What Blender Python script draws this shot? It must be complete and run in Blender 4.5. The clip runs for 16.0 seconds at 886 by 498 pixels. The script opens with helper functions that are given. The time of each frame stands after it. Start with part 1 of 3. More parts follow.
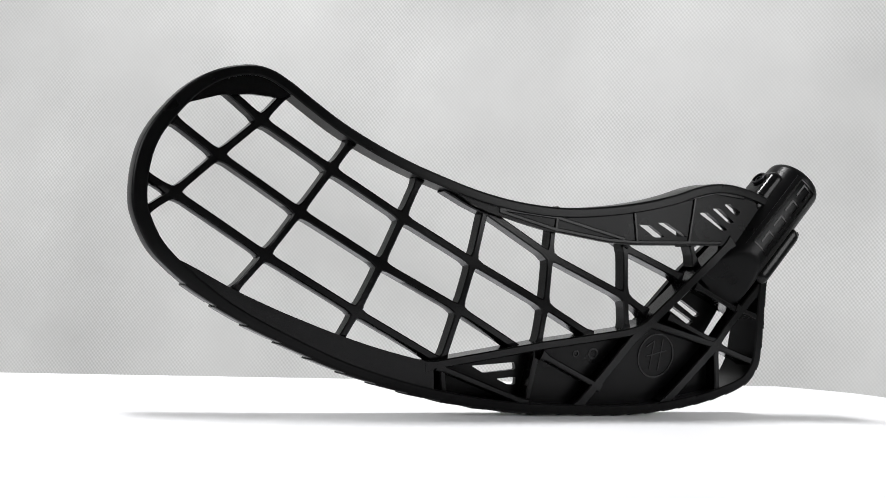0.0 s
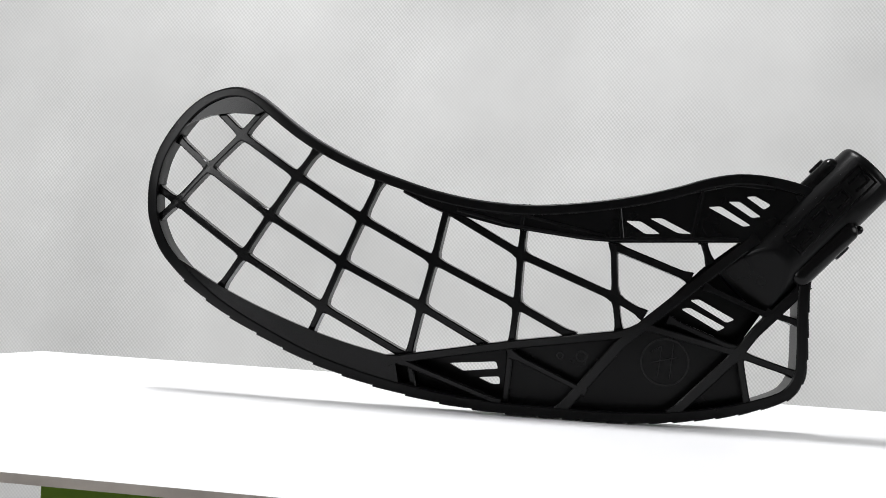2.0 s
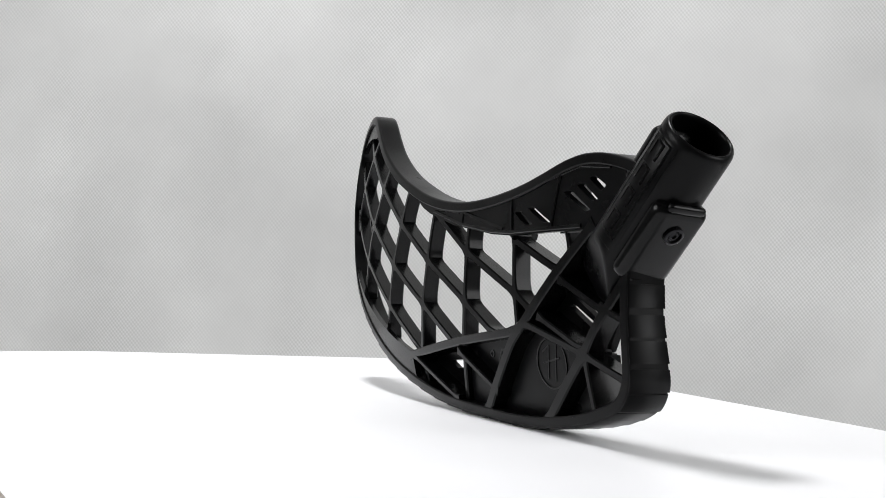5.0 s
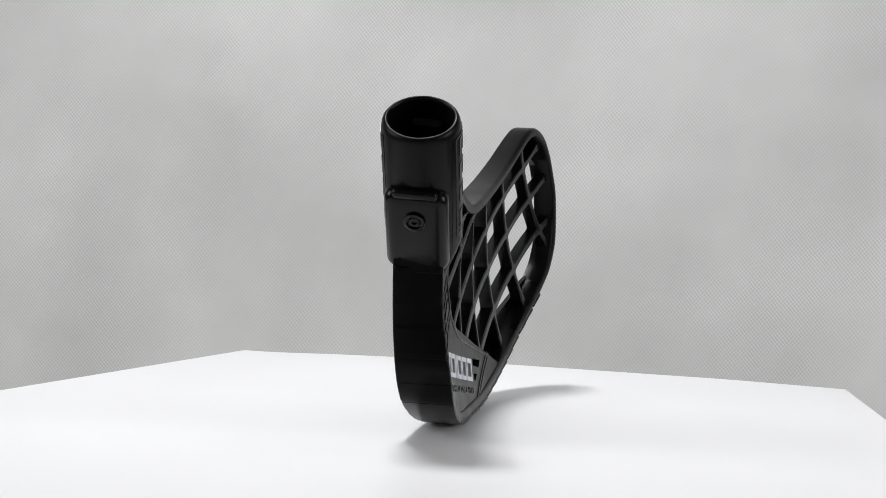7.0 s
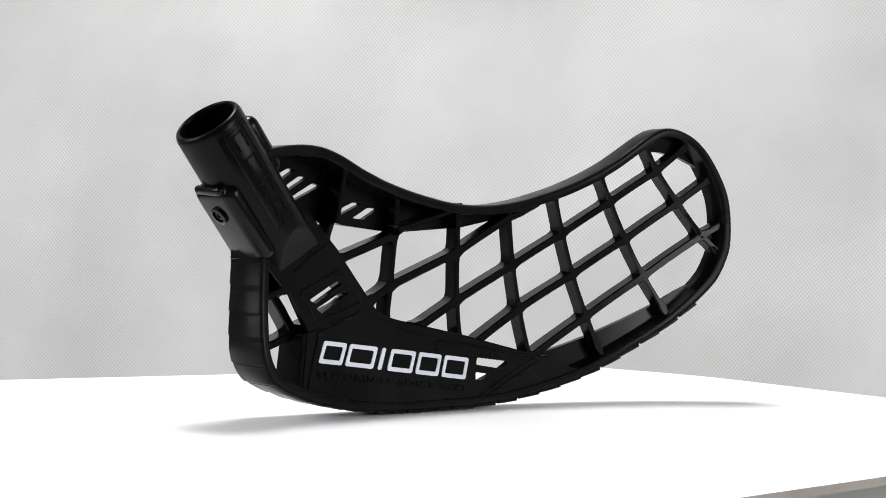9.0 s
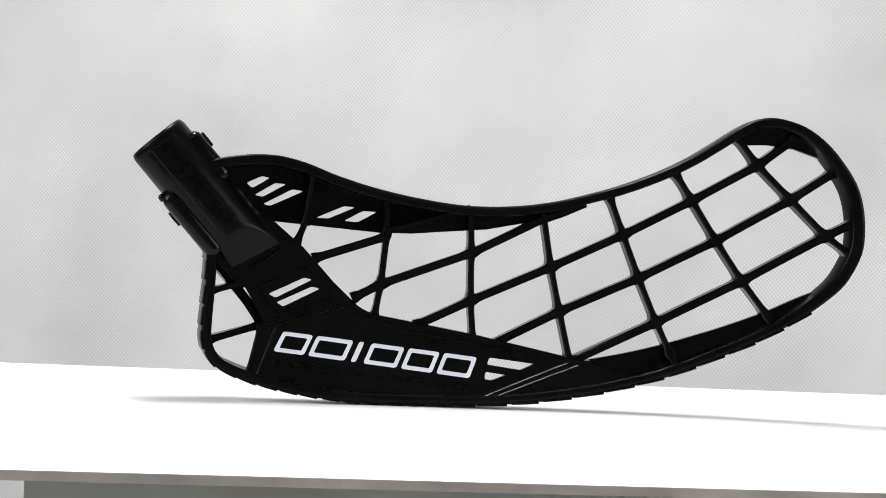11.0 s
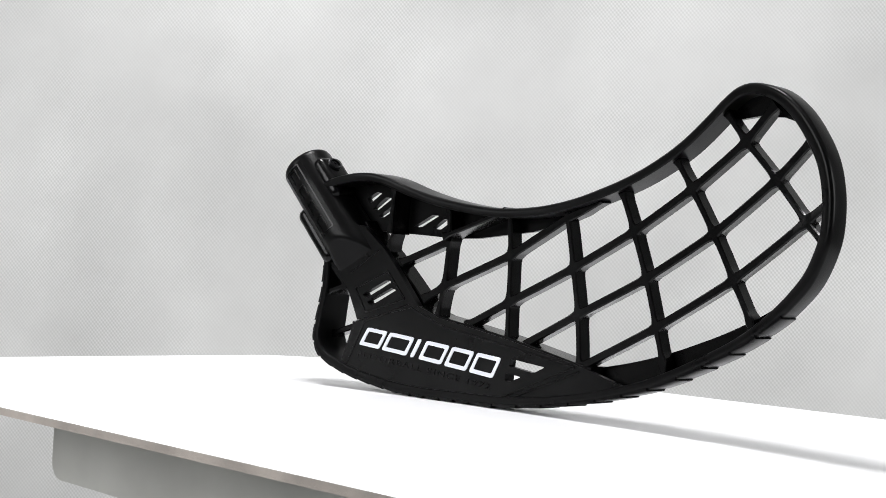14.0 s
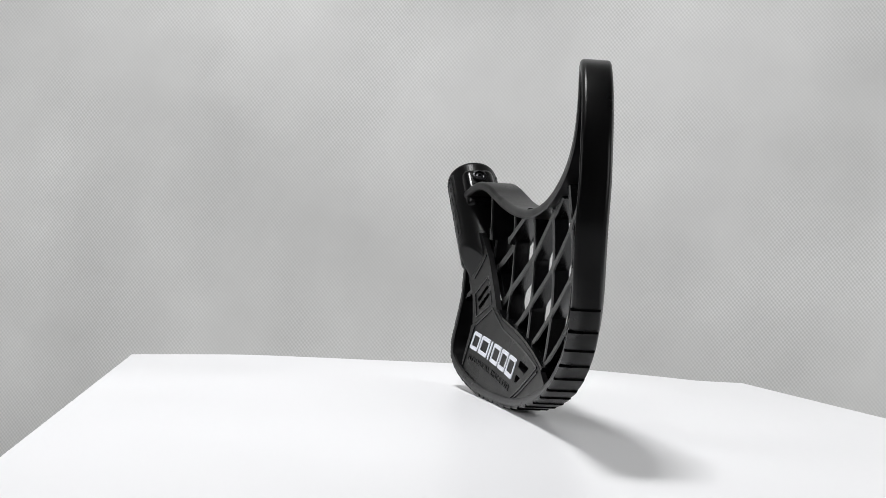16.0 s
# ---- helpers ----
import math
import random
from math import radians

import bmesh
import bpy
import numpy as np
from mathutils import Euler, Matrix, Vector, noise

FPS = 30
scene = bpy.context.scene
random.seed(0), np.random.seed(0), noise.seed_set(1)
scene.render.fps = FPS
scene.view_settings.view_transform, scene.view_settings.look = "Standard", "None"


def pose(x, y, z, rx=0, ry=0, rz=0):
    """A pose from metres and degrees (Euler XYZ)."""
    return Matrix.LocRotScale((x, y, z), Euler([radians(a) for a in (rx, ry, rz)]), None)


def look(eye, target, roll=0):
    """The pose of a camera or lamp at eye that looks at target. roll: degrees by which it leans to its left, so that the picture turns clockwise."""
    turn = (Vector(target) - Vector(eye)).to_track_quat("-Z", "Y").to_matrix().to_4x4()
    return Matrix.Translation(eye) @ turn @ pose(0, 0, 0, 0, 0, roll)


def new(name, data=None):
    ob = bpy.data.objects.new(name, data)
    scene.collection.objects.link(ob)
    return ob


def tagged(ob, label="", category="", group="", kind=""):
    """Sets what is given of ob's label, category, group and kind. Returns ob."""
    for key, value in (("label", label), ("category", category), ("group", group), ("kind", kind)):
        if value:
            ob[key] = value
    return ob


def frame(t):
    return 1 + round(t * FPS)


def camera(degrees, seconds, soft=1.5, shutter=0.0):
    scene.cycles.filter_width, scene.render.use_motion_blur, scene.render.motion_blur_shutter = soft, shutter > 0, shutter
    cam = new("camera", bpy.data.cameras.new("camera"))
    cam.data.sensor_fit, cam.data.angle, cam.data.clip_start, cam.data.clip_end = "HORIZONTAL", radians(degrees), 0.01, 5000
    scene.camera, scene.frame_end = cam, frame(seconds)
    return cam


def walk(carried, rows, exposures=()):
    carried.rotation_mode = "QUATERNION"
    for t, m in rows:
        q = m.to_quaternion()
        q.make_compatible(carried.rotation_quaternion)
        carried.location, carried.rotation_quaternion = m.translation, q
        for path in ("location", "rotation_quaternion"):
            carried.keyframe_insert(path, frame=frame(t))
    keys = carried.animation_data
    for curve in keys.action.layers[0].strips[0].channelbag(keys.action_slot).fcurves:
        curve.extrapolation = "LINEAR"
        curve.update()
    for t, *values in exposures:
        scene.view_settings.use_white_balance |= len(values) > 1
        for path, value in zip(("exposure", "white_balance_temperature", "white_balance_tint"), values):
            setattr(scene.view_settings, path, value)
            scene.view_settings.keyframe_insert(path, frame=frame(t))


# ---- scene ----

from mathutils import geometry

# ---- camera, standing still ----
UNIT = 0.56                     # distance from the lens to the turning axis
TURN_START, TURN_RATE = 8.911, -18.0   # degrees, degrees per second
cam = camera(35.61, 16.0, soft=0.65)
EYE = Vector((0, -UNIT, 0.05695))
VIEW = look(EYE, EYE + Vector((-0.04311, 0.99898, 0.01324)), 3.027)
walk(cam, [(0, VIEW), (16, VIEW)],
     exposures=[(0, 0.12), (4.2, 0.11), (5.5, -0.1), (6.5, -0.2), (7, -0.2), (7.5, -0.24), (8, -0.22), (8.5, -0.02), (9, 0.17), (9.2, 0.2), (11.3, 0.22), (14, 0.2), (15, 0.16), (15.5, 0.03), (16, -0.18)])

# ---- light ----
world = bpy.data.worlds.new("world")
scene.world = world
world.use_nodes = True
world.node_tree.nodes["Background"].inputs[0].default_value = (0.9, 0.95, 1.0, 1)
world.node_tree.nodes["Background"].inputs[1].default_value = 0.28


def softbox(name, eye, target, size, watts, tint=(1, 0.985, 0.96), spread=180):
    lamp = bpy.data.lights.new(name, "AREA")
    lamp.shape, lamp.size, lamp.size_y, lamp.energy, lamp.color = "RECTANGLE", size[0], size[1], watts, tint
    lamp.spread = radians(spread)
    ob = new(name, lamp)
    ob.matrix_world = look(eye, target)
    return ob


softbox("ceiling_lamp", (-0.22, 0.09, 1.25), (0, 0.07, 0), (0.26, 0.2), 5.6, (0.99, 0.992, 1), 110)
softbox("softbox_lamp", (-1.05, -0.45, 0.48), (0, 0.25, 0.0), (0.6, 0.6), 7.6, (0.99, 0.992, 1))
softbox("softbox_lamp", (1.05, -0.45, 0.40), (0, 0.25, 0.0), (0.6, 0.6), 6.7, (0.99, 0.992, 1))


# ---- materials ----
def material(name, base, rough, metal=0.0):
    m = bpy.data.materials.new(name)
    m.use_nodes = True
    b = m.node_tree.nodes["Principled BSDF"]
    b.inputs["Base Color"].default_value = (*base, 1)
    b.inputs["Roughness"].default_value = rough
    b.inputs["Metallic"].default_value = metal
    return m, m.node_tree.nodes, m.node_tree.links, b


def grain(m, nodes, links, b, scale, strength, dist, rough=None, colors=None, coarse=None):
    """Fine relief by noise, and gloss and colour that vary at a larger scale."""
    tc = nodes.new("ShaderNodeTexCoord")
    n1 = nodes.new("ShaderNodeTexNoise")
    n1.inputs["Scale"].default_value, n1.inputs["Detail"].default_value = scale, 6
    links.new(tc.outputs["Object"], n1.inputs["Vector"])
    bump = nodes.new("ShaderNodeBump")
    bump.inputs["Strength"].default_value, bump.inputs["Distance"].default_value = strength, dist
    links.new(n1.outputs["Fac"], bump.inputs["Height"])
    links.new(bump.outputs["Normal"], b.inputs["Normal"])
    n2 = nodes.new("ShaderNodeTexNoise")
    n2.inputs["Scale"].default_value, n2.inputs["Detail"].default_value = coarse or scale / 20, 4
    links.new(tc.outputs["Object"], n2.inputs["Vector"])
    if rough:
        r = nodes.new("ShaderNodeMapRange")
        r.inputs[1].default_value, r.inputs[2].default_value = 0.3, 0.7
        r.inputs[3].default_value, r.inputs[4].default_value = rough
        links.new(n2.outputs["Fac"], r.inputs[0])
        links.new(r.outputs[0], b.inputs["Roughness"])
    if colors:
        c = nodes.new("ShaderNodeValToRGB")
        c.color_ramp.elements[0].position, c.color_ramp.elements[1].position = 0.32, 0.68
        c.color_ramp.elements[0].color, c.color_ramp.elements[1].color = (*colors[0], 1), (*colors[1], 1)
        links.new(n2.outputs["Fac"], c.inputs[0])
        links.new(c.outputs[0], b.inputs["Base Color"])
    return bump


def simple(name, base, rough, scale=900, strength=0.15, dist=0.0002, spread=0.08, metal=0.0, coarse=None, gloss=0.5):
    m, nodes, links, b = material(name, base, rough, metal)
    lo, hi = [c * (1 - spread) for c in base], [c * (1 + spread) for c in base]
    b.inputs["Specular IOR Level"].default_value = gloss
    grain(m, nodes, links, b, scale, strength, dist, (rough * 0.88, min(1, rough * 1.12)), (lo, hi), coarse)
    return m


PLASTIC = simple("black_plastic", (0.0022, 0.0022, 0.0024), 0.22, 1500, 0.12, 0.0002, 0.2, coarse=40, gloss=0.16)
PLASTIC_MATT = simple("black_plastic_matt", (0.0025, 0.0025, 0.0027), 0.3, 1800, 0.18, 0.0002, 0.2, coarse=60, gloss=0.1)
RIM_PLASTIC = simple("black_plastic_wall", (0.0025, 0.0025, 0.0027), 0.3, 1800, 0.15, 0.0002, 0.2, coarse=60, gloss=0.1)
WHITE_INK = simple("white_ink", (0.72, 0.74, 0.8), 0.4, 700, 0.1, 0.0001, 0.04)
STEEL = simple("dark_steel", (0.02, 0.02, 0.022), 0.3, 700, 0.1, 0.0001, 0.1, metal=0.9)
BOARD_WHITE = simple("white_laminate", (0.86, 0.86, 0.875), 0.38, 500, 0.05, 0.0002, 0.01, coarse=8)
BOARD_EDGE = simple("raw_board_edge", (0.5, 0.45, 0.41), 0.8, 500, 0.5, 0.0006, 0.2, coarse=45)
GREY_PANEL = simple("grey_panel", (0.56, 0.56, 0.53), 0.55, 400, 0.1, 0.0003, 0.12, coarse=14)
GREEN_PANEL = simple("green_panel", (0.13, 0.24, 0.012), 0.5, 400, 0.1, 0.0003, 0.1, coarse=14)
WALL_PAINT = simple("wall_paint", (0.62, 0.62, 0.61), 0.9, 60, 0.1, 0.002, 0.04, coarse=3)


def fabric():
    m, nodes, links, b = material("nonwoven_fabric", (0.66, 0.66, 0.65), 0.95)
    tc = nodes.new("ShaderNodeTexCoord")
    dots = []
    for angle in (0.72, 2.42):
        mp = nodes.new("ShaderNodeMapping")
        mp.inputs["Rotation"].default_value = (0, angle, 0)
        w = nodes.new("ShaderNodeTexWave")
        w.bands_direction = "X"
        w.inputs["Scale"].default_value = 131
        w.inputs["Distortion"].default_value = 0.25
        links.new(tc.outputs["Object"], mp.inputs["Vector"])
        links.new(mp.outputs["Vector"], w.inputs["Vector"])
        dots.append(w)
    mul = nodes.new("ShaderNodeMath")
    mul.operation = "MULTIPLY_ADD"
    mul.inputs[1].default_value = 0.6
    links.new(dots[0].outputs["Fac"], mul.inputs[0])
    half_dots = nodes.new("ShaderNodeMath")
    half_dots.operation = "MULTIPLY"
    half_dots.inputs[1].default_value = 0.4
    links.new(dots[1].outputs["Fac"], half_dots.inputs[0])
    links.new(half_dots.outputs[0], mul.inputs[2])
    big = nodes.new("ShaderNodeTexNoise")
    big.inputs["Scale"].default_value, big.inputs["Detail"].default_value = 4.5, 4
    links.new(tc.outputs["Object"], big.inputs["Vector"])
    fibre = nodes.new("ShaderNodeTexNoise")
    fibre.inputs["Scale"].default_value, fibre.inputs["Detail"].default_value = 260, 5
    links.new(tc.outputs["Object"], fibre.inputs["Vector"])
    add = nodes.new("ShaderNodeMath")
    add.operation = "MULTIPLY_ADD"
    add.inputs[1].default_value = 0.28
    links.new(fibre.outputs["Fac"], add.inputs[0])
    links.new(mul.outputs[0], add.inputs[2])
    patch = nodes.new("ShaderNodeTexNoise")
    patch.inputs["Scale"].default_value, patch.inputs["Detail"].default_value = 7, 5
    links.new(tc.outputs["Object"], patch.inputs["Vector"])
    depth = nodes.new("ShaderNodeMapRange")
    depth.inputs[1].default_value, depth.inputs[2].default_value = 0.38, 0.62
    depth.inputs[3].default_value, depth.inputs[4].default_value = 0.25, 1.0
    links.new(patch.outputs["Fac"], depth.inputs[0])
    centred = nodes.new("ShaderNodeMath")
    centred.operation = "SUBTRACT"
    centred.inputs[1].default_value = 0.65
    links.new(add.outputs[0], centred.inputs[0])
    worn = nodes.new("ShaderNodeMath")
    worn.operation = "MULTIPLY_ADD"
    worn.inputs[2].default_value = 0.55
    links.new(centred.outputs[0], worn.inputs[0])
    links.new(depth.outputs[0], worn.inputs[1])
    ramp = nodes.new("ShaderNodeValToRGB")
    ramp.color_ramp.elements[0].position, ramp.color_ramp.elements[1].position = 0.0, 1.0
    ramp.color_ramp.elements[0].color, ramp.color_ramp.elements[1].color = (0.83, 0.83, 0.825, 1), (0.62, 0.62, 0.612, 1)
    links.new(worn.outputs[0], ramp.inputs[0])
    # broad noise puts the soft shading of creases into the fabric's colour
    crease_shade = nodes.new("ShaderNodeMapRange")
    crease_shade.inputs[1].default_value, crease_shade.inputs[2].default_value = 0.35, 0.65
    crease_shade.inputs[3].default_value, crease_shade.inputs[4].default_value = 0.84, 1.06
    links.new(big.outputs["Fac"], crease_shade.inputs[0])
    mix = nodes.new("ShaderNodeMix")
    mix.data_type, mix.blend_type = "RGBA", "MULTIPLY"
    mix.inputs["Factor"].default_value = 1
    links.new(ramp.outputs[0], mix.inputs["A"])
    links.new(crease_shade.outputs[0], mix.inputs["B"])
    links.new(mix.outputs["Result"], b.inputs["Base Color"])
    bump = nodes.new("ShaderNodeBump")
    bump.invert = True
    bump.inputs["Strength"].default_value, bump.inputs["Distance"].default_value = 0.35, 0.0004
    links.new(worn.outputs[0], bump.inputs["Height"])
    links.new(bump.outputs["Normal"], b.inputs["Normal"])
    return m


FABRIC = fabric()


# ---- mesh helpers ----
def mesh_of(bm, name, mat, smooth=True):
    bmesh.ops.recalc_face_normals(bm, faces=bm.faces)
    me = bpy.data.meshes.new(name)
    bm.to_mesh(me)
    bm.free()
    me.materials.append(mat)
    if smooth:
        me.polygons.foreach_set("use_smooth", [True] * len(me.polygons))
        me.set_sharp_from_angle(angle=radians(38))
    return me


def part(name, bm, mat, parent, label="", smooth=True):
    ob = new(name, mesh_of(bm, name, mat, smooth))
    ob.parent = parent
    return tagged(ob, label)


def block(bm, size, m, bevel=0.0, segments=2):
    """A box of that size at the pose m, its edges rounded."""
    r = bmesh.ops.create_cube(bm, size=1, matrix=m @ Matrix.Diagonal((*size, 1)))
    if bevel:
        edges = list({e for v in r["verts"] for e in v.link_edges})
        bmesh.ops.bevel(bm, geom=edges, offset=bevel, segments=segments, affect="EDGES", profile=0.5)


def loft(bm, rings, closed=False, caps=True):
    vs = [[bm.verts.new(p) for p in ring] for ring in rings]
    pairs = list(zip(vs, vs[1:])) + ([(vs[-1], vs[0])] if closed else [])
    for a, b in pairs:
        for i in range(len(a)):
            j = (i + 1) % len(a)
            bm.faces.new((a[i], a[j], b[j], b[i]))
    if caps and not closed:
        bm.faces.new(vs[0][::-1])
        bm.faces.new(vs[-1])


def spline(points, step):
    """A smooth line (Catmull-Rom) through the points, sampled about every step."""
    pts = [Vector(p) for p in points]
    out = []
    for i in range(len(pts) - 1):
        a, b = pts[i], pts[i + 1]
        p0 = pts[i - 1] if i else a * 2 - b
        p3 = pts[i + 2] if i + 2 < len(pts) else b * 2 - a
        n = max(1, round((b - a).length / step))
        for k in range(n):
            t = k / n
            out.append(0.5 * ((2 * a) + (b - p0) * t + (2 * p0 - 5 * a + 4 * b - p3) * t * t + (3 * a - p0 - 3 * b + p3) * t ** 3))
    return out + [pts[-1]]


def resample(points, step):
    """The straight line through the points, sampled about every step."""
    pts = [Vector(p) for p in points]
    out = []
    for a, b in zip(pts, pts[1:]):
        n = max(1, round((b - a).length / step))
        out += [a.lerp(b, k / n) for k in range(n)]
    return out + [pts[-1]]


# ---- the place: fabric backdrop and a plain room round it ----
def backdrop():
    bm = bmesh.new()
    nx, nz, w, h = 90, 60, 3.2, 2.2
    grid = [[None] * (nz + 1) for _ in range(nx + 1)]
    for i in range(nx + 1):
        for j in range(nz + 1):
            x, z = (i / nx - 0.5) * w, (j / nz - 0.4) * h
            d = 0.012 * noise.noise((x * 2.3, 0.3, z * 1.6)) + 0.006 * noise.noise((x * 5, 7.1, z * 4))
            grid[i][j] = bm.verts.new((x, d, z))
    for i in range(nx):
        for j in range(nz):
            bm.faces.new((grid[i][j], grid[i + 1][j], grid[i + 1][j + 1], grid[i][j + 1]))
    ob = new("backdrop", mesh_of(bm, "backdrop", FABRIC))
    ob.matrix_world = pose(0, 0.62, 0, 0, 0, -3)
    mod = ob.modifiers.new("thickness", "SOLIDIFY")
    mod.thickness, mod.offset = 0.001, 1
    tagged(ob, "light grey non-woven fabric backdrop with faint creases", "backdrop", kind="structure")


def room():
    for name, size, m in (("wall_north", (4.2, 0.1, 2.6), pose(0, 1.45, 0.5)), ("wall_south", (4.2, 0.1, 2.6), pose(0, -1.85, 0.5)),
                          ("wall_west", (0.1, 3.2, 2.6), pose(-2.05, -0.2, 0.5)), ("wall_east", (0.1, 3.2, 2.6), pose(2.05, -0.2, 0.5)),
                          ("floor", (4.2, 3.4, 0.1), pose(0, -0.2, -0.85)), ("ceiling", (4.2, 3.4, 0.1), pose(0, -0.2, 1.85))):
        bm = bmesh.new()
        block(bm, size, m)
        tagged(new(name, mesh_of(bm, name, WALL_PAINT, False)), "plain pale painted " + name.split("_")[0] + " of the room", name.split("_")[0], kind="structure")


backdrop()
room()

# ---- the turning board, in the turntable's space (axis upright through the origin) ----
DROOP = 0.0042
CORNERS = [(-0.216, -0.296), (0.347, -0.1025), (0.211, 0.252), (-0.319, 0.064)]


def board_height(x, y):
    """The thin board droops a little towards its edges."""
    u, v = x * 0.943 + y * 0.334, -x * 0.334 + y * 0.943
    k = min(1.0, max(abs(v) / 0.185, 0.55 * abs(u) / 0.3)) ** 2
    return k * (-DROOP - 0.0062 * x + 0.0018 * y)


def turning_board():
    thing = new("turning_board")
    n, thick = 24, 0.0028
    a, b, c, d = [Vector(p) for p in CORNERS]
    grid = {}
    bm = bmesh.new()
    for key, drop in (("top", 0), ("under", thick)):
        for i in range(n + 1):
            for j in range(n + 1):
                p = a.lerp(b, i / n).lerp(d.lerp(c, i / n), j / n)
                grid[key, i, j] = bm.verts.new((p.x, p.y, board_height(p.x, p.y) - drop))
    for key in ("top", "under"):
        for i in range(n):
            for j in range(n):
                bm.faces.new([grid[key, *q] for q in ((i, j), (i + 1, j), (i + 1, j + 1), (i, j + 1))])
    rim = [(i, 0) for i in range(n)] + [(n, j) for j in range(n)] + [(n - i, n) for i in range(n)] + [(0, n - j) for j in range(n)]
    for p, q in zip(rim, rim[1:] + rim[:1]):
        bm.faces.new((grid["top", *p], grid["top", *q], grid["under", *q], grid["under", *p])).material_index = 1
    ob = part("top_sheet", bm, BOARD_WHITE, thing, "thin white laminated sheet with raw edges")
    ob.data.materials.append(BOARD_EDGE)
    tagged(thing, "thin white laminated board with a raw edge on a flat carton", "board")
    return thing


board = turning_board()


def box_below(name, u0, u1, v0, v1, z0, z1, sides, label, category):
    """A flat box of four thin walls, a floor and a lid below the board, its long side along the board's."""
    thing = new(name)
    turn = pose(0, 0, 0, 0, 0, 19.5)
    t = 0.003
    w, d, h = u1 - u0, v1 - v0, z1 - z0
    cu, cv, cz = (u0 + u1) / 2, (v0 + v1) / 2, (z0 + z1) / 2
    for part_name, size, centre, mat in (("front_side", (w, t, h), (cu, v0 + t / 2, cz), sides[0]), ("back_side", (w, t, h), (cu, v1 - t / 2, cz), sides[1]),
                                         ("end", (t, d - 2 * t, h), (u0 + t / 2, cv, cz), sides[1]), ("end", (t, d - 2 * t, h), (u1 - t / 2, cv, cz), sides[1]),
                                         ("lid", (w - 2 * t, d - 2 * t, t), (cu, cv, z1 - t / 2), sides[1]), ("base", (w - 2 * t, d - 2 * t, t), (cu, cv, z0 + t / 2), sides[1])):
        bm = bmesh.new()
        if part_name.endswith("side"):
            rings, r = [], 0.008
            for depth in (-t / 2, t / 2):
                rings.append([turn @ (Vector(centre) + Vector((sx * (w / 2 - r) + r * math.cos(a), depth, sz * (h / 2 - r) + r * math.sin(a))))
                              for sx, sz, a0 in ((1, 1, 0), (-1, 1, 90), (-1, -1, 180), (1, -1, 270)) for a in (radians(a0 + 22.5 * q) for q in range(5))])
            loft(bm, rings)
        else:
            inset = 0.012 if part_name == "end" else 0.0
            block(bm, (size[0], size[1], size[2] - inset), turn @ pose(*centre), 0.0012)
        part(part_name, bm, mat, thing)
    return tagged(thing, label, category)


carton = box_below("carton", -0.148, 0.1673, -0.095, 0.1041, -0.0445, -0.0034, (GREEN_PANEL, GREY_PANEL), "flat grey carton with one green side under the board", "box")
plinth = box_below("plinth", -0.075, 0.1032, -0.09, 0.0908, -0.16, -0.0446, (GREY_PANEL, GREY_PANEL), "plain grey plinth under the flat carton", "plinth")

# ---- the floorball blade; s runs from toe to heel, h upwards, both in millimetres; depth follows the curved middle sheet ----
YAW = radians(19.0246)
ES, EN = Vector((math.cos(YAW), math.sin(YAW), 0)), Vector((-math.sin(YAW), math.cos(YAW), 0))


def middle(s, h):
    return (-11.03 + 0.007453 * s - 0.237 * h + 6.052e-4 * s * s + 3.058e-4 * s * h + 1.566e-3 * h * h
            - 1.982e-6 * s ** 3 + 0.85e-8 * s ** 4 + min(1, max(0, (70 - s) / 40)) * (0.2 + 1.5 * min(1, max(-0.3, (h - 44 - 0.35 * max(0, -s)) / 38))))


def half(s):
    return 4.9 + 3.2 * min(1.1, max(0, (s + 145.6) / 260.4))


def at(s, h, k=0.0, lift=0.0):
    """The place at s, h: k = -1 on the hollow back face, 1 on the front face, lift in millimetres beyond it."""
    s_out = s - 2.0 * min(0, k) * min(1, max(0, (s - 102) / 14)) * min(1, max(0, (74 - h) / 14))
    foot = 1.6 * max(0, k) * min(1, max(0, (s - 70) / 45)) * min(1, max(0, (42 - h) / 20))
    return (ES * s_out + EN * (middle(s, h) + k * half(s) + foot + lift)) / 1000 + Vector((0, 0, h / 1000))


def place(s, n, h):
    return (ES * s + EN * n) / 1000 + Vector((0, 0, h / 1000))


TOP_EDGE = [(-150.6, 69), (-152.2, 77), (-151.8, 88), (-149.0, 98.8), (-143.4, 108.3), (-135.4, 117.4), (-126, 123.8), (-115.2, 126.8), (-107, 126.1), (-99.7, 122.4),
            (-90, 115.5), (-79.2, 108.3), (-66.5, 101.6), (-52.8, 95.8), (-39.3, 91.3), (-23.6, 86.9), (-5.9, 83.9), (14, 83.0), (33.7, 84.8), (51.3, 87.8),
            (66.6, 91.6), (79.7, 95.9), (88.6, 97.9), (94.5, 98.4), (101, 98.2), (107, 97.4), (113, 96.2), (118.5, 94.6), (124, 92.4)]
BOTTOM_EDGE = [(119.0, 62), (118.2, 53.8), (118.2, 44.9), (118.6, 31.5), (118.2, 22.8), (114.8, 15.6), (108.6, 11.1), (93.9, 6.1), (71.6, 2.1), (49.4, 0.5), (27.1, 0.7),
               (4.9, 1.2), (-17.4, 3.2), (-39.8, 7.0), (-57.9, 11.3), (-76.2, 17.0), (-97.2, 26.0), (-113.8, 34.2), (-128.5, 43.4), (-138.4, 51.2), (-145.4, 58.6), (-150.6, 69)]


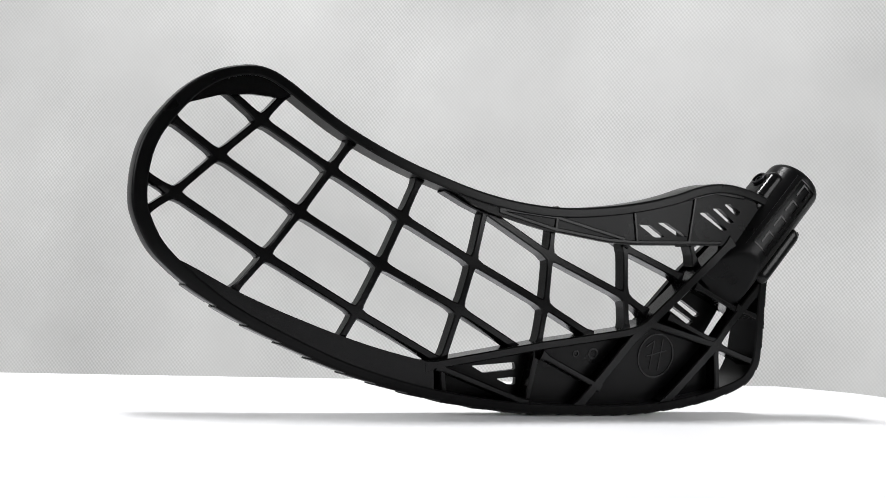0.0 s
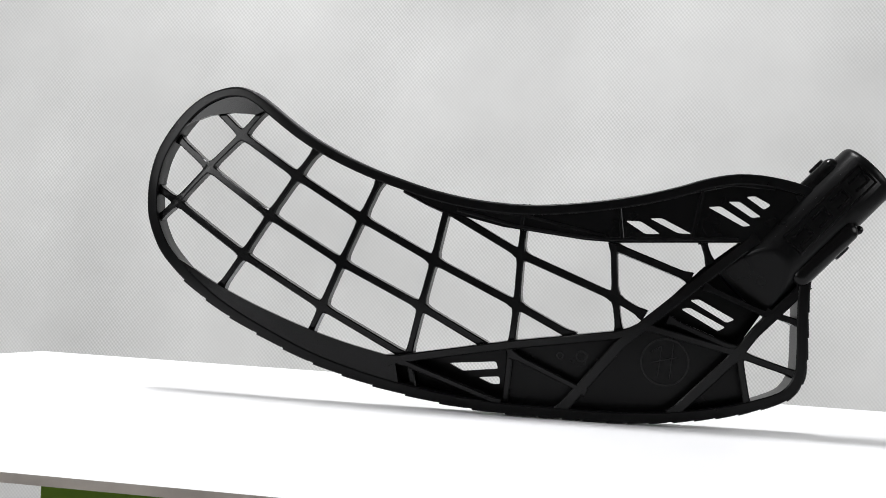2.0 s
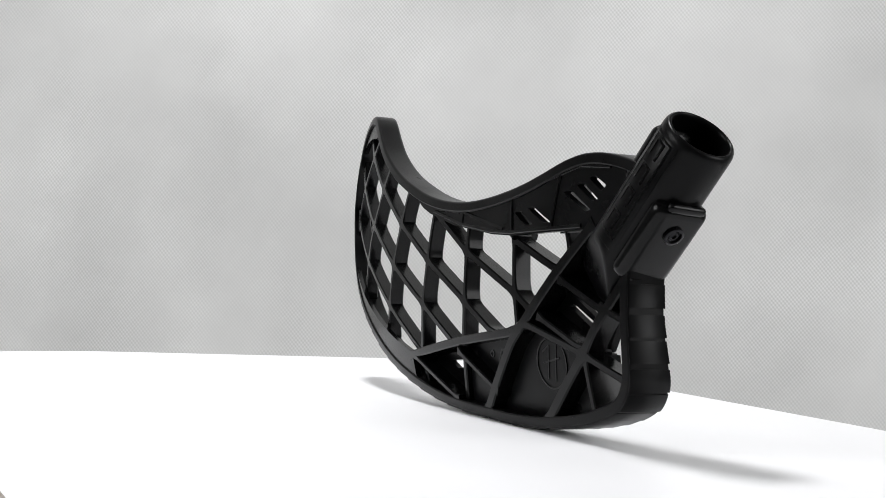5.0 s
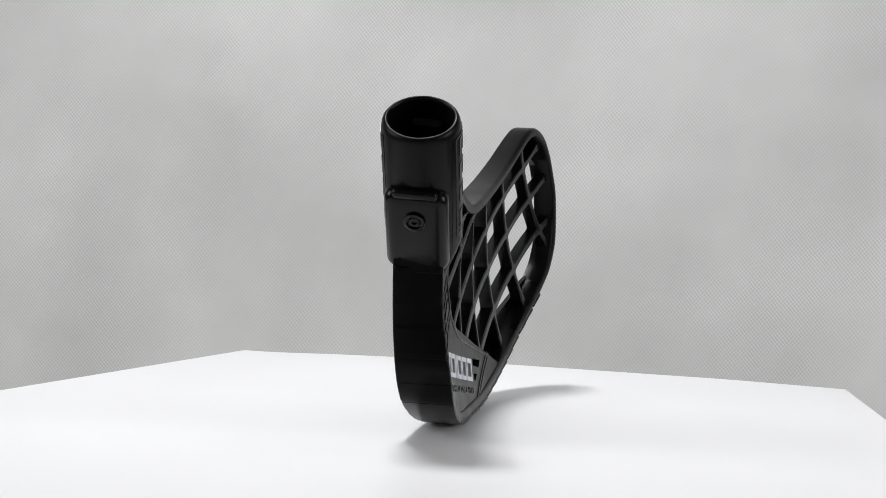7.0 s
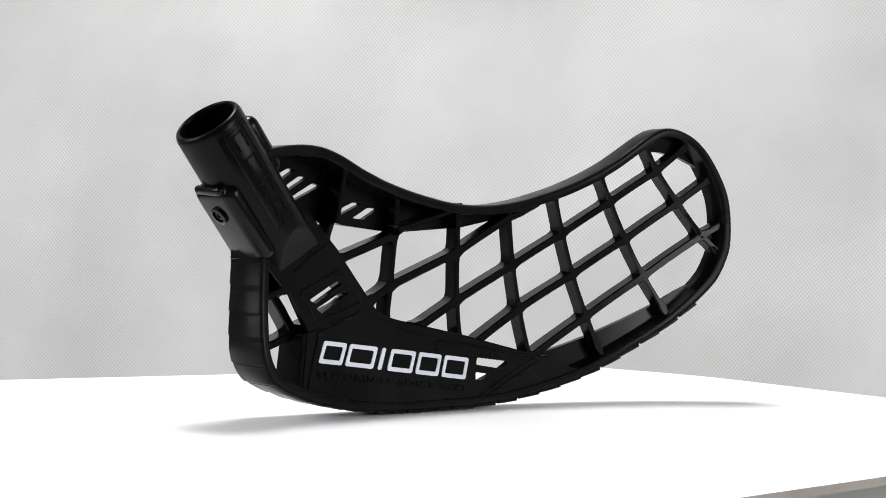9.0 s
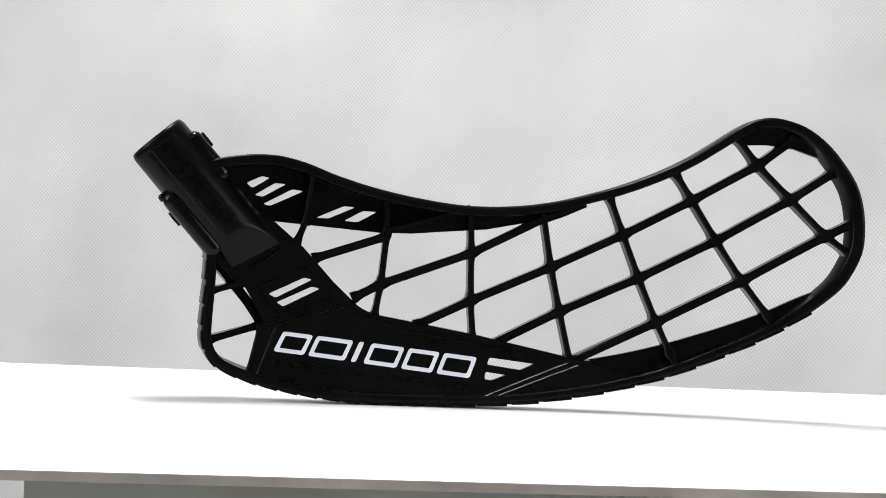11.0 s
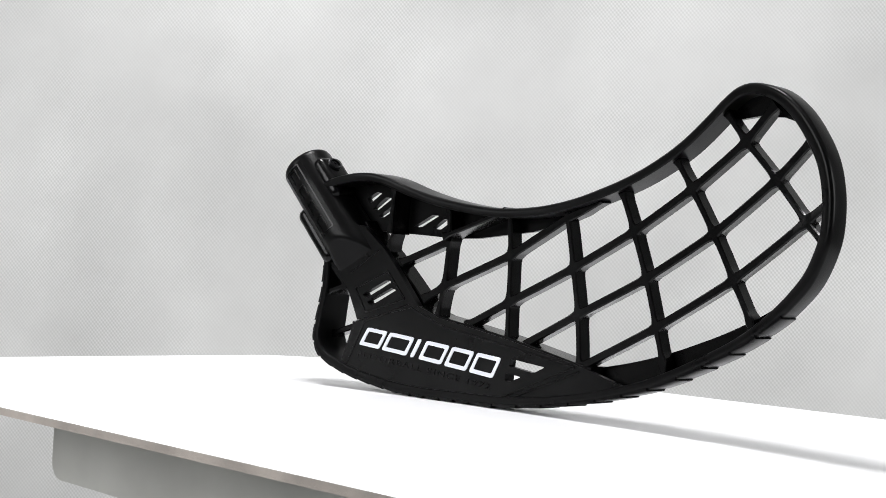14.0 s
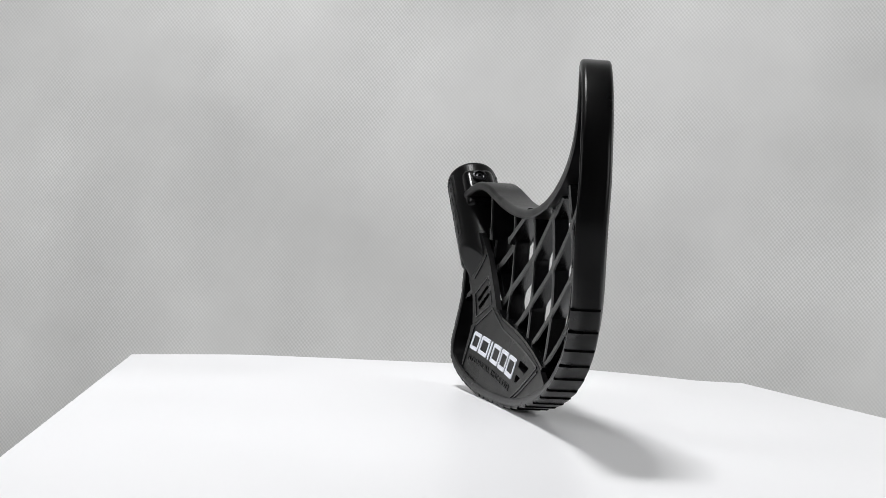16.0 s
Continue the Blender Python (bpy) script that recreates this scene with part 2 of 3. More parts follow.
def bar(path, width, k0=-0.95, k1=0.95, chamfer=0.5, junctions=(), flare=1.7, side=0.0, step=1.6, lift=0.0, deep=None, draft=0.0):
    """A rib along the path: rectangular section with chamfered edges, wider at its junctions. side: shift to the path's left. draft: how much wider the front is on the right."""
    bm = bmesh.new()
    pts = resample(path, step)
    rings = []
    for i, p in enumerate(pts):
        t = (pts[min(i + 1, len(pts) - 1)] - pts[max(i - 1, 0)]).normalized()
        nrm = Vector((-t.y, t.x))
        w = width / 2
        if junctions:
            w += flare / 2 * max(math.exp(-((p - Vector(q)).length / 2.3) ** 2) for q in junctions)
        c = chamfer
        if deep:
            grow = 0.9 * min(1.1, max(0, (p.x + 145.6) / 260.4))
            k0, k1 = -(deep[0] + grow) / half(p.x), (deep[1] + grow) / half(p.x)
        ring = []
        for x, k, dl in ((-w + c, k0, 0), (w - c, k0, 0), (w, k0, c), (w, k1, lift - c), (w - c, k1, lift), (-w + c - draft, k1, lift), (-w - draft, k1, lift - c), (-w, k0, c)):
            q = p + nrm * (x + side)
            ring.append(at(q.x, q.y, k, dl))
        rings.append(ring)
    loft(bm, rings)
    return bm


def inside(p, poly):
    r = False
    for (x0, y0), (x1, y1) in zip(poly, poly[1:] + poly[:1]):
        if (y0 > p[1]) != (y1 > p[1]) and p[0] < (x1 - x0) * (p[1] - y0) / (y1 - y0) + x0:
            r = not r
    return r


def rounded(poly, r):
    """The polygon with its corners cut round."""
    out = []
    pts = [Vector(p) for p in poly]
    for i, p in enumerate(pts):
        a, b = pts[i - 1], pts[(i + 1) % len(pts)]
        ra, rb = min(r, (a - p).length * 0.45), min(r, (b - p).length * 0.45)
        p0, p2 = p + (a - p).normalized() * ra, p + (b - p).normalized() * rb
        out += [tuple(p0.lerp(p, t).lerp(p.lerp(p2, t), t)) for t in (0, 0.33, 0.67, 1)]
    return out


def plate(outline, k0, k1, holes=(), step=5.0, lift1=0.0):
    """A sheet that follows the blade's curve between two depths, cut through by holes."""
    loops = [[tuple(p) for p in resample(list(outline) + [outline[0]], step)[:-1]]]
    for hole in holes:
        loops.append([tuple(p) for p in resample(list(hole) + [hole[0]], 3.0)[:-1]])
    pts, edges = [], []
    for loop in loops:
        b = len(pts)
        pts += [Vector(p) for p in loop]
        edges += [(b + i, b + (i + 1) % len(loop)) for i in range(len(loop))]
    xs, ys = [p.x for p in pts], [p.y for p in pts]
    x = min(xs) + step / 2
    while x < max(xs):
        y = min(ys) + step / 2
        while y < max(ys):
            if inside((x, y), loops[0]) and not any(inside((x, y), q) for q in loops[1:]):
                pts.append(Vector((x, y)))
            y += step
        x += step
    vs, es, fs = geometry.delaunay_2d_cdt(pts, edges, [], 0, 0.02)[:3]
    keep = []
    for f in fs:
        c = sum((vs[i] for i in f), Vector((0, 0))) / len(f)
        if inside(c, loops[0]) and not any(inside(c, q) for q in loops[1:]):
            keep.append(f)
    bm = bmesh.new()
    lo = [bm.verts.new(at(v.x, v.y, k0)) for v in vs]
    hi = [bm.verts.new(at(v.x, v.y, k1, lift1)) for v in vs]
    count = {}
    for f in keep:
        bm.faces.new([hi[i] for i in f])
        bm.faces.new([lo[i] for i in reversed(f)])
        for a, b in zip(f, f[1:] + f[:1]):
            count[frozenset((a, b))] = (a, b) if frozenset((a, b)) not in count else None
    for e in count.values():
        if e:
            bm.faces.new((hi[e[0]], hi[e[1]], lo[e[1]], lo[e[0]]))
    bmesh.ops.delete(bm, geom=[v for v in bm.verts if not v.link_faces], context="VERTS")
    return bm


blade = new("floorball_blade")
tagged(blade, "black plastic floorball blade with an open lattice, standing on its edge", "floorball blade")

# outer wall
def rim_wall():
    """The outer wall: a wide shoulder towards the front, a smaller one towards the back, a little thicker round the toe."""
    bm = bmesh.new()
    pts = resample(spline(BOTTOM_EDGE + TOP_EDGE[1:], 2.5), 2.5)
    rings = []
    for i, p in enumerate(pts):
        t = (pts[min(i + 1, len(pts) - 1)] - pts[max(i - 1, 0)]).normalized()
        nrm = Vector((-t.y, t.x))
        w = 4.0 + 1.2 * min(1, max(0, (-118 - p.x) / 25))
        round_front, round_back = (2.0, 1.1) if p.x < 60 else (1.5, 0.9)
        ring = []
        for k, sign, r in ((-1, 1, round_back), (1, -1, round_front)):
            turn = [(r - r * math.cos(a), r - r * math.sin(a)) for a in (math.pi / 2 * q / 4 for q in range(5))]
            outer = [(-x, sign * lift) for x, lift in turn]
            corner = [(-w + 0.5, 0), (-w, sign * 0.5)]
            for x, lift in ([*reversed(corner), *reversed(outer)] if k < 0 else [*outer, *corner]):
                q = p + nrm * x
                ring.append(at(q.x, q.y, k, lift))
        rings.append(ring)
    loft(bm, rings)
    return bm


part("rim", rim_wall(), RIM_PLASTIC, blade, "smooth outer wall")


def treads():
    """Shingle-like grip pads along the bottom and the heel: each starts flush and ends proud."""
    line = spline(BOTTOM_EDGE, 1.0)
    run = [0.0]
    for a, b in zip(line, line[1:]):
        run.append(run[-1] + (b - a).length)
    starts = [7, 16, 25, 34, 43] + [52 + 8.5 * i for i in range(11)] + [145.5 + 13.5 * i for i in range(12)]
    for k, start in enumerate(starts):
        length = 8.5 if k < 5 else 8.0 if k < 16 else 12.9
        ids = [i for i, r in enumerate(run) if start <= r <= start + length]
        if len(ids) < 3 or line[ids[-1]].x < -141:
            continue
        bm = bmesh.new()
        rings = []
        for i in ids:
            p = line[i]
            t = (line[min(i + 1, len(line) - 1)] - line[max(i - 1, 0)]).normalized()
            out = Vector((t.y, -t.x)) * -1
            x = (run[i] - start) / length
            proud = (0.08 + (0.36 if k < 16 else 0.52) * x) if k >= 5 else (0.12 + 0.4 * x)
            ring = []
            for e, kk, dl in ((-0.8, -0.97, 0), (proud - 0.3, -0.97, 0), (proud, -0.97, 0.5), (proud, 0.97, -0.5), (proud - 0.3, 0.97, 0), (-0.8, 0.97, 0)):
                q = p + out * e
                ring.append(at(q.x, max(q.y, 0.02), kk, dl))
            rings.append(ring)
        loft(bm, rings)
        part("tread_pad", bm, RIM_PLASTIC, blade)


treads()

# lattice
A1, A2, A3 = (-108.5, 107.2), (-123.0, 93.4), (-137.6, 78.8)
B1, B2, B3 = (-82.4, 91.0), (-93.5, 74.6), (-104.7, 58.1)
C2, C3, C4 = (-54.0, 75.0), (-61.5, 57.1), (-69.3, 38.9)
D2, D3, D4 = (-23.8, 59.8), (-28.2, 41.4), (-33.0, 20.7)
E1, E3, E4 = (10.3, 63.9), (9.7, 44.2), (8.1, 27.4)
F1, F3 = (46.0, 69.6), (47.5, 49.2)
RIBS = [
    [(-147, 71.4), A3, A2, A1, (-98.2, 119.5)], [(-118, 38.4), (-115.5, 43.7), B3, B2, B1, (-74, 103)], [(-78, 20), (-75.3, 26), C4, C3, C2, (-46.8, 92)],
    [(-30, 5.5), D4, D3, D2, (-20, 79.1), (-19.6, 82)], [(6.1, 3.5), E4, E3, E1, (11.4, 81.5)], [(49.7, 34.6), F3, F1, (46.6, 85.5)], [(83, 63.4), (80, 71.5)],
    [(-122.9, 119.3), A1, B1, C2, D2, E3, (32.6, 32.7)], [(-140, 106.2), A2, B2, C3, D3, (-0.8, 27.0)], [(-148.6, 85.2), A3, B3, C4, D4],
    [(-37, 87.4), (-27, 82.6), (-18.2, 79.2), E1, F3, (59.3, 42.7)], [(47.3, 68.5), (76.2, 58.0)],
]
JOINTS = [A1, A2, A3, B1, B2, B3, C2, C3, C4, D2, D3, D4, E1, E3, E4, F1, F3, (-148, 71), (-99, 118.5), (-115.5, 43.7), (-75, 102), (-75.5, 26), (-47.5, 90.5),
          (-122.7, 119), (-139.8, 106), (-149.2, 85.6), (32.4, 32.9), (59, 43), (76, 58.2), (49.5, 35), (83, 63.6)]
for number, path in enumerate(RIBS):
    near = [q for q in JOINTS if min((Vector(q) - p).length for p in resample(path, 1.5)) < 2]
    part("rib", bar(path, *((2.6, -0.95, 0.95) if number < 7 else (3.0, -0.95, 0.95)), junctions=near, side=0.0 if number < 7 else -0.3, deep=(2.6, 2.9), draft=0.0 if number < 7 else 0.4), PLASTIC, blade)

# ribs of the closed lower part and the heel
for path, width, k0, k1 in (
        ([(-41, 18.8), (-37.2, 19.6), (8.1, 28.2), (48.1, 34.3), (57.3, 36.9)], 3.4, -0.93, 0.8), ([(28, 3), (50.6, 31.3), (78.6, 56.2), (100, 74.5)], 4.2, -0.93, 0.3),
        ([(-36.1, 19.2), (4.8, 5)], 2.4, -0.93, 0.3), ([(8.4, 24.6), (38.2, 11.6)], 2.4, -0.93, 0.3), ([(70.8, 4.5), (95.0, 30.0)], 4.2, -0.93, 0.6), ([(94.6, 29.6), (101, 38.5), (111, 50.5), (117, 58)], 3.8, -0.93, 0.0),
        ([(59.2, 38.4), (95.5, 29.9)], 2.8, -0.93, 0.5), ([(95.5, 29.9), (116.5, 22.8)], 2.8, -0.93, 0.1), ([(104, 46.5), (116.6, 42.4)], 2.4, -0.93, 0.85), ([(103.5, 45.8), (117, 58)], 3.0, 0.2, 0.84), ([(95.2, 29.9), (99.5, 9.2)], 2.6, -0.9, 0.8),
        ([(47.2, 70.3), (12, 81.6)], 2.2, -0.6, 0.85), ([(79.8, 71), (77.5, 92.5)], 2.2, -0.6, 0.85),
        ([(81, 55), (106, 45)], 2.4, -0.9, 0.45), ([(68, 41.5), (94, 31.5)], 2.4, -0.9, 0.45)):
    part("rib", bar(path, width, k0, k1, junctions=[path[0], path[-1]]), PLASTIC, blade)

# closed sheets
SLOTS_LOW = [[(-17.5, 19), (1.5, 20.8), (2.4, 17.9), (-11.8, 16.2)], [(-5.7, 14), (3.0, 14.9), (3.3, 11.8), (0, 11.6)]]
SLOTS_MID = [[(75.8, 49.2), (79.2, 49.8), (93.2, 42.6), (90.2, 41.2)], [(72.6, 45.6), (75.8, 46.4), (89.8, 39.4), (87, 37.8)]]
SLOTS_TOP = [[(50.1, 78.5), (56, 78.5), (63.6, 74), (58, 73.7)], [(59.3, 79.8), (63.8, 80.1), (75.4, 74.6), (70.2, 74.6)], [(80.9, 85.2), (85.6, 85.7), (97.3, 78.9), (94.4, 78.3)],
             [(88.2, 87.6), (92.7, 87.8), (100.9, 82.4), (97.5, 81.8)], [(94.9, 89.7), (98.2, 90.3), (104.4, 87.1), (101.9, 85.1)]]
part("lower_panel", plate([(6, 28.6), (46, 35), (58, 39.2), (94.5, 30.6), (98.6, 9.0), (93.9, 7.5), (71.6, 3.6), (49.4, 2.2), (27, 2.4), (6, 3.6)], -0.1, 0.84), PLASTIC_MATT, blade)
part("slotted_panel", plate([(-63, 14.6), (-34, 21.3), (6, 28.6), (6, 2.6), (-17, 5), (-40, 9)], 0.5, 0.84, [rounded(q, 0.9) for q in SLOTS_LOW]), PLASTIC_MATT, blade)
part("slotted_panel", plate([(58, 39.2), (80, 62), (95, 74), (112, 76), (119, 66), (116, 57), (106, 48.4), (102.3, 44.4), (94, 31)], 0.5, 0.84, [rounded(q, 0.9) for q in SLOTS_MID]), PLASTIC_MATT, blade)
part("upper_panel", plate([(-38.5, 88.6), (-33, 85.2), (-26, 81.2), (-19, 78.8), (3.4, 73.8), (11, 73.0), (35, 70.3), (48.5, 69.9), (93.6, 72.2), (100, 70), (118, 86), (112, 93), (106, 95), (90, 96.5), (66.6, 90.5), (51.3, 86.7), (33.7, 83.6), (14, 82), (-5.5, 83), (-23, 85.8), (-33, 88.2)],
                          -0.85, -0.5, [rounded(q, 0.9) for q in SLOTS_TOP]), PLASTIC_MATT, blade)
part("toe_web", plate([(-142, 105), (-134, 111.5), (-124, 114.8), (-113, 116), (-102, 115.4), (-97.5, 117.5), (-100.5, 121.6), (-107.4, 125), (-115.2, 125.6), (-125, 122.4), (-134, 116)], -0.8, -0.35), PLASTIC, blade)
SHELF_EDGE = spline([(-146, 64.5), (-140, 57.6), (-128, 51.4), (-116, 45.2), (-101, 38.8), (-88, 34.0), (-75, 29.6), (-58, 24.8), (-38, 20.4)], 3)
part("bottom_shelf", plate([*(tuple(p) for p in SHELF_EDGE), (-36, 8.4), (-58, 13), (-76.3, 18.6), (-97.5, 27.6), (-114, 36), (-128.7, 45), (-138.5, 53), (-145, 61)], -0.9, -0.5), PLASTIC, blade)

# raised lines on the back of the upper panel
for path in ([(-15, 80.6), (11, 78.9), (43, 72.2)], [(-15, 79.8), (9.2, 74.4), (35, 71.5), (48.5, 71.2), (93, 73.5)], [(10.4, 73.6), (11.4, 83)], [(49.4, 71), (47.4, 86)],
             [(50.5, 84.6), (70, 89.4), (90, 94.3), (106, 93.4)], [(75.6, 73), (78.6, 91)]):
    part("border", bar(path, 1.5, -0.93, -0.8, 0.3), PLASTIC, blade)

# raised borders on the front of the lower panel
for path in ([(96, 10), (89.2, 30.4), (64.6, 39.6), (57.5, 37)], [(58, 37), (40.3, 31), (-33, 20.4)], [(-33, 20.4), (6, 3.6)], [(-36, 19), (-3, 5.5)],
             [(67, 42), (89.5, 34.6), (97.5, 45.2), (78.7, 53.8), (67, 42)], [(101, 52.6), (84.5, 63.6)]):
    part("border", bar(path, 0.9, 0.7, 0.84, 0.2, lift=0.45), PLASTIC, blade)


def glyph(corners, thick, gap=None):
    """A plain slanted ring, or with gap a solid slanted bar, raised from the front face."""
    outer = rounded(corners, 1.2)
    if gap:
        return plate(outer, 0.8, 0.84, step=4.0, lift1=0.35)
    c = sum((Vector(p) for p in corners), Vector((0, 0))) / 4
    w = (Vector(corners[1]) - Vector(corners[0])).length
    hgt = (Vector(corners[3]) - Vector(corners[0])).length
    u, v = (Vector(corners[1]) - Vector(corners[0])) / w, (Vector(corners[3]) - Vector(corners[0])) / hgt
    hole = rounded([tuple(c + u * a * (w / 2 - thick) + v * b * (hgt / 2 - thick)) for a, b in ((-1, -1), (1, -1), (1, 1), (-1, 1))], 0.6)
    return plate(outer, 0.8, 0.84, [hole], step=4.0, lift1=0.35)


def on_front(a, b):
    """The raised mark's own frame: a from its first to its last end (0 to 1), b from its foot to its head."""
    foot, head = Vector((90, 20.0)).lerp(Vector((9.7, 12.1)), a), Vector((86.4, 28.0)).lerp(Vector((6.6, 20.7)), a)
    return tuple(foot.lerp(head, b))


for a0, a1, solid in ((0.0, 0.152, False), (0.172, 0.358, False), (0.388, 0.414, True), (0.452, 0.622, False), (0.645, 0.805, False), (0.828, 1.0, False)):
    part("printed_mark", glyph([on_front(a0, 0), on_front(a1, 0), on_front(a1, 1), on_front(a0, 1)], 1.7, solid), WHITE_INK, blade, "raised white printed shape")


def slogan():
    font = bpy.data.curves.new("slogan", "FONT")
    font.body, font.size, font.space_character = "FLOORBALL SINCE 1972", 3.7, 1.2
    ob = bpy.data.objects.new("slogan", font)
    scene.collection.objects.link(ob)
    bpy.context.view_layer.update()
    me = bpy.data.meshes.new_from_object(ob.evaluated_get(bpy.context.evaluated_depsgraph_get()))
    bpy.data.objects.remove(ob)
    bm = bmesh.new()
    bm.from_mesh(me)
    bpy.data.meshes.remove(me)
    width = max(v.co.x for v in bm.verts)
    a, b = Vector((90.6, 14.9)), Vector((10.1, 7.4))
    u = (b - a).normalized()
    up = Vector((-u.y, u.x)) * -1
    ext = bmesh.ops.extrude_face_region(bm, geom=bm.faces[:])
    top = {v for v in ext["geom"] if isinstance(v, bmesh.types.BMVert)}
    for v in bm.verts:
        p = a + u * (v.co.x / width * (b - a).length) + up * v.co.y * 0.95
        v.co = at(p.x, p.y, 0.84, 0.3 if v in top else -0.1)
    part("lettering", bm, PLASTIC, blade, "raised black lettering", False)


slogan()


def disc_ring(s, h, r0, r1, k0, k1, lift, n=32):
    bm = bmesh.new()
    rings = []
    for i in range(n):
        a = math.tau * i / n
        c, d = math.cos(a), math.sin(a)
        rings.append([at(s + r * c, h + r * d, k, l) for r, k, l in ((r0, k0, 0), (r0, k1, lift), (r1, k1, lift), (r1, k0, 0))])
    loft(bm, rings, closed=True)
    return bm


# round emblem and dial in the hollow of the back
part("emblem", disc_ring(67.5, 24.8, 8.7, 9.4, 0.0, -0.1, -0.35), PLASTIC, blade, "raised ring in the hollow back")
for path in ([(62.5, 24.5), (72.5, 27)], [(65, 19), (66, 31)], [(69.5, 18.5), (70.5, 32)], [(62, 28.5), (66, 31)]):
    part("emblem_bar", bar(path, 0.7, -0.14, 0.0, 0.1), PLASTIC, blade)
part("date_dial", disc_ring(35.5, 25.2, 1.6, 2.4, 0.0, -0.1, -0.3, 20), PLASTIC, blade)
part("date_dial", disc_ring(27.2, 25, 0.9, 1.5, 0.0, -0.1, -0.3, 16), PLASTIC, blade)

# socket for the shaft
TIP = place(141.6, -6.6, 103.5)
AXIS = (place(141.6 - 67.4, -6.6 - 7.6, 103.5 - 73.5) - TIP).normalized()
SIDE = AXIS.cross(EN).normalized()
if SIDE.dot(ES) < 0:
    SIDE = -SIDE
DEPTH = SIDE.cross(AXIS).normalized()
if DEPTH.dot(EN) < 0:
    DEPTH = -DEPTH


def on_socket(along, out, deep):
    """A place on the socket, in millimetres: along its axis from the open end, out to the heel side, deep to the front."""
    return TIP + (AXIS * along + SIDE * out + DEPTH * deep) / 1000


def socket_frame(along, out, deep, x=None, z=None):
    """A pose there: x along the socket, y across, z outward."""
    m = Matrix((x or AXIS, (z or SIDE).cross(x or AXIS), z or SIDE)).transposed().to_4x4()
    m.translation = on_socket(along, out, deep)
    return m


def socket():
    bm = bmesh.new()
    rings = []
    for along, out, deep in ((54, 0.01, 0.01), (54, 9.9, 9.9), (30, 9.9, 9.9), (3.4, 10.0, 10.0), (2.2, 10.1, 10.1), (1.6, 10.25, 10.25), (1.25, 10.5, 10.5), (1.1, 10.8, 10.8), (1.15, 11.1, 11.1), (1.4, 11.5, 11.5), (1.9, 11.9, 11.9), (2.7, 12.2, 12.2), (3.8, 12.35, 12.35), (30, 12.5, 12.5),
                             (46, 12.5, 12.5), *((48 + 1.5 * q, 12.5 - 0.004 * q * q, 12.5) for q in range(15)), (69.6, 11.2, 9), (70, 9.0, 5.8), (70.2, 0.01, 0.01)):
        flat = 12.5 - 0.5 * max(0, along - 49)
        rings.append([on_socket(along, out * math.cos(a), max(-flat, min(flat, deep * math.sin(a)))) for a in (math.tau * i / 64 for i in range(64))])
    loft(bm, rings)
    return part("socket", bm, PLASTIC_MATT, blade, "open round socket for the shaft")


tube = socket()


def pad(name, a0, a1, sign):
    """A flat pad for the clamping screw on one side of the socket."""
    bm = bmesh.new()
    block(bm, ((a1 - a0) / 1000, 0.0205 if sign > 0 else 0.0155, 0.008), socket_frame((a0 + a1) / 2, sign * 10.6, 0), 0.0038, 6)
    return part(name, bm, PLASTIC, tube)


def screw(along, sign, out):
    bm = bmesh.new()
    rings = []
    for r, lift in ((3.4, -1.5), (3.4, 0.25), (3.1, 0.45), (2.5, 0.45), (2.4, -0.5), (2.0, -0.6), (1.6, -0.1), (0.9, 0.0), (0.85, -0.6), (0.01, -0.6)):
        rings.append([on_socket(along + r * math.cos(a), sign * (out + lift), r * math.sin(a)) for a in (math.tau * i / 24 for i in range(24))])
    loft(bm, rings)
    part("screw", bm, STEEL, tube, "dark steel clamping screw")


pad("screw_pad", 21, 53, 1)
pad("screw_pad", 8, 32, -1)
screw(31, 1, 15.3)
screw(14.4, -1, 15.3)
bm = bmesh.new()
block(bm, (0.0034, 0.0145, 0.003), socket_frame(21.4, 13.2, 0), 0.0014, 3)
part("pad_lip", bm, PLASTIC, tube)


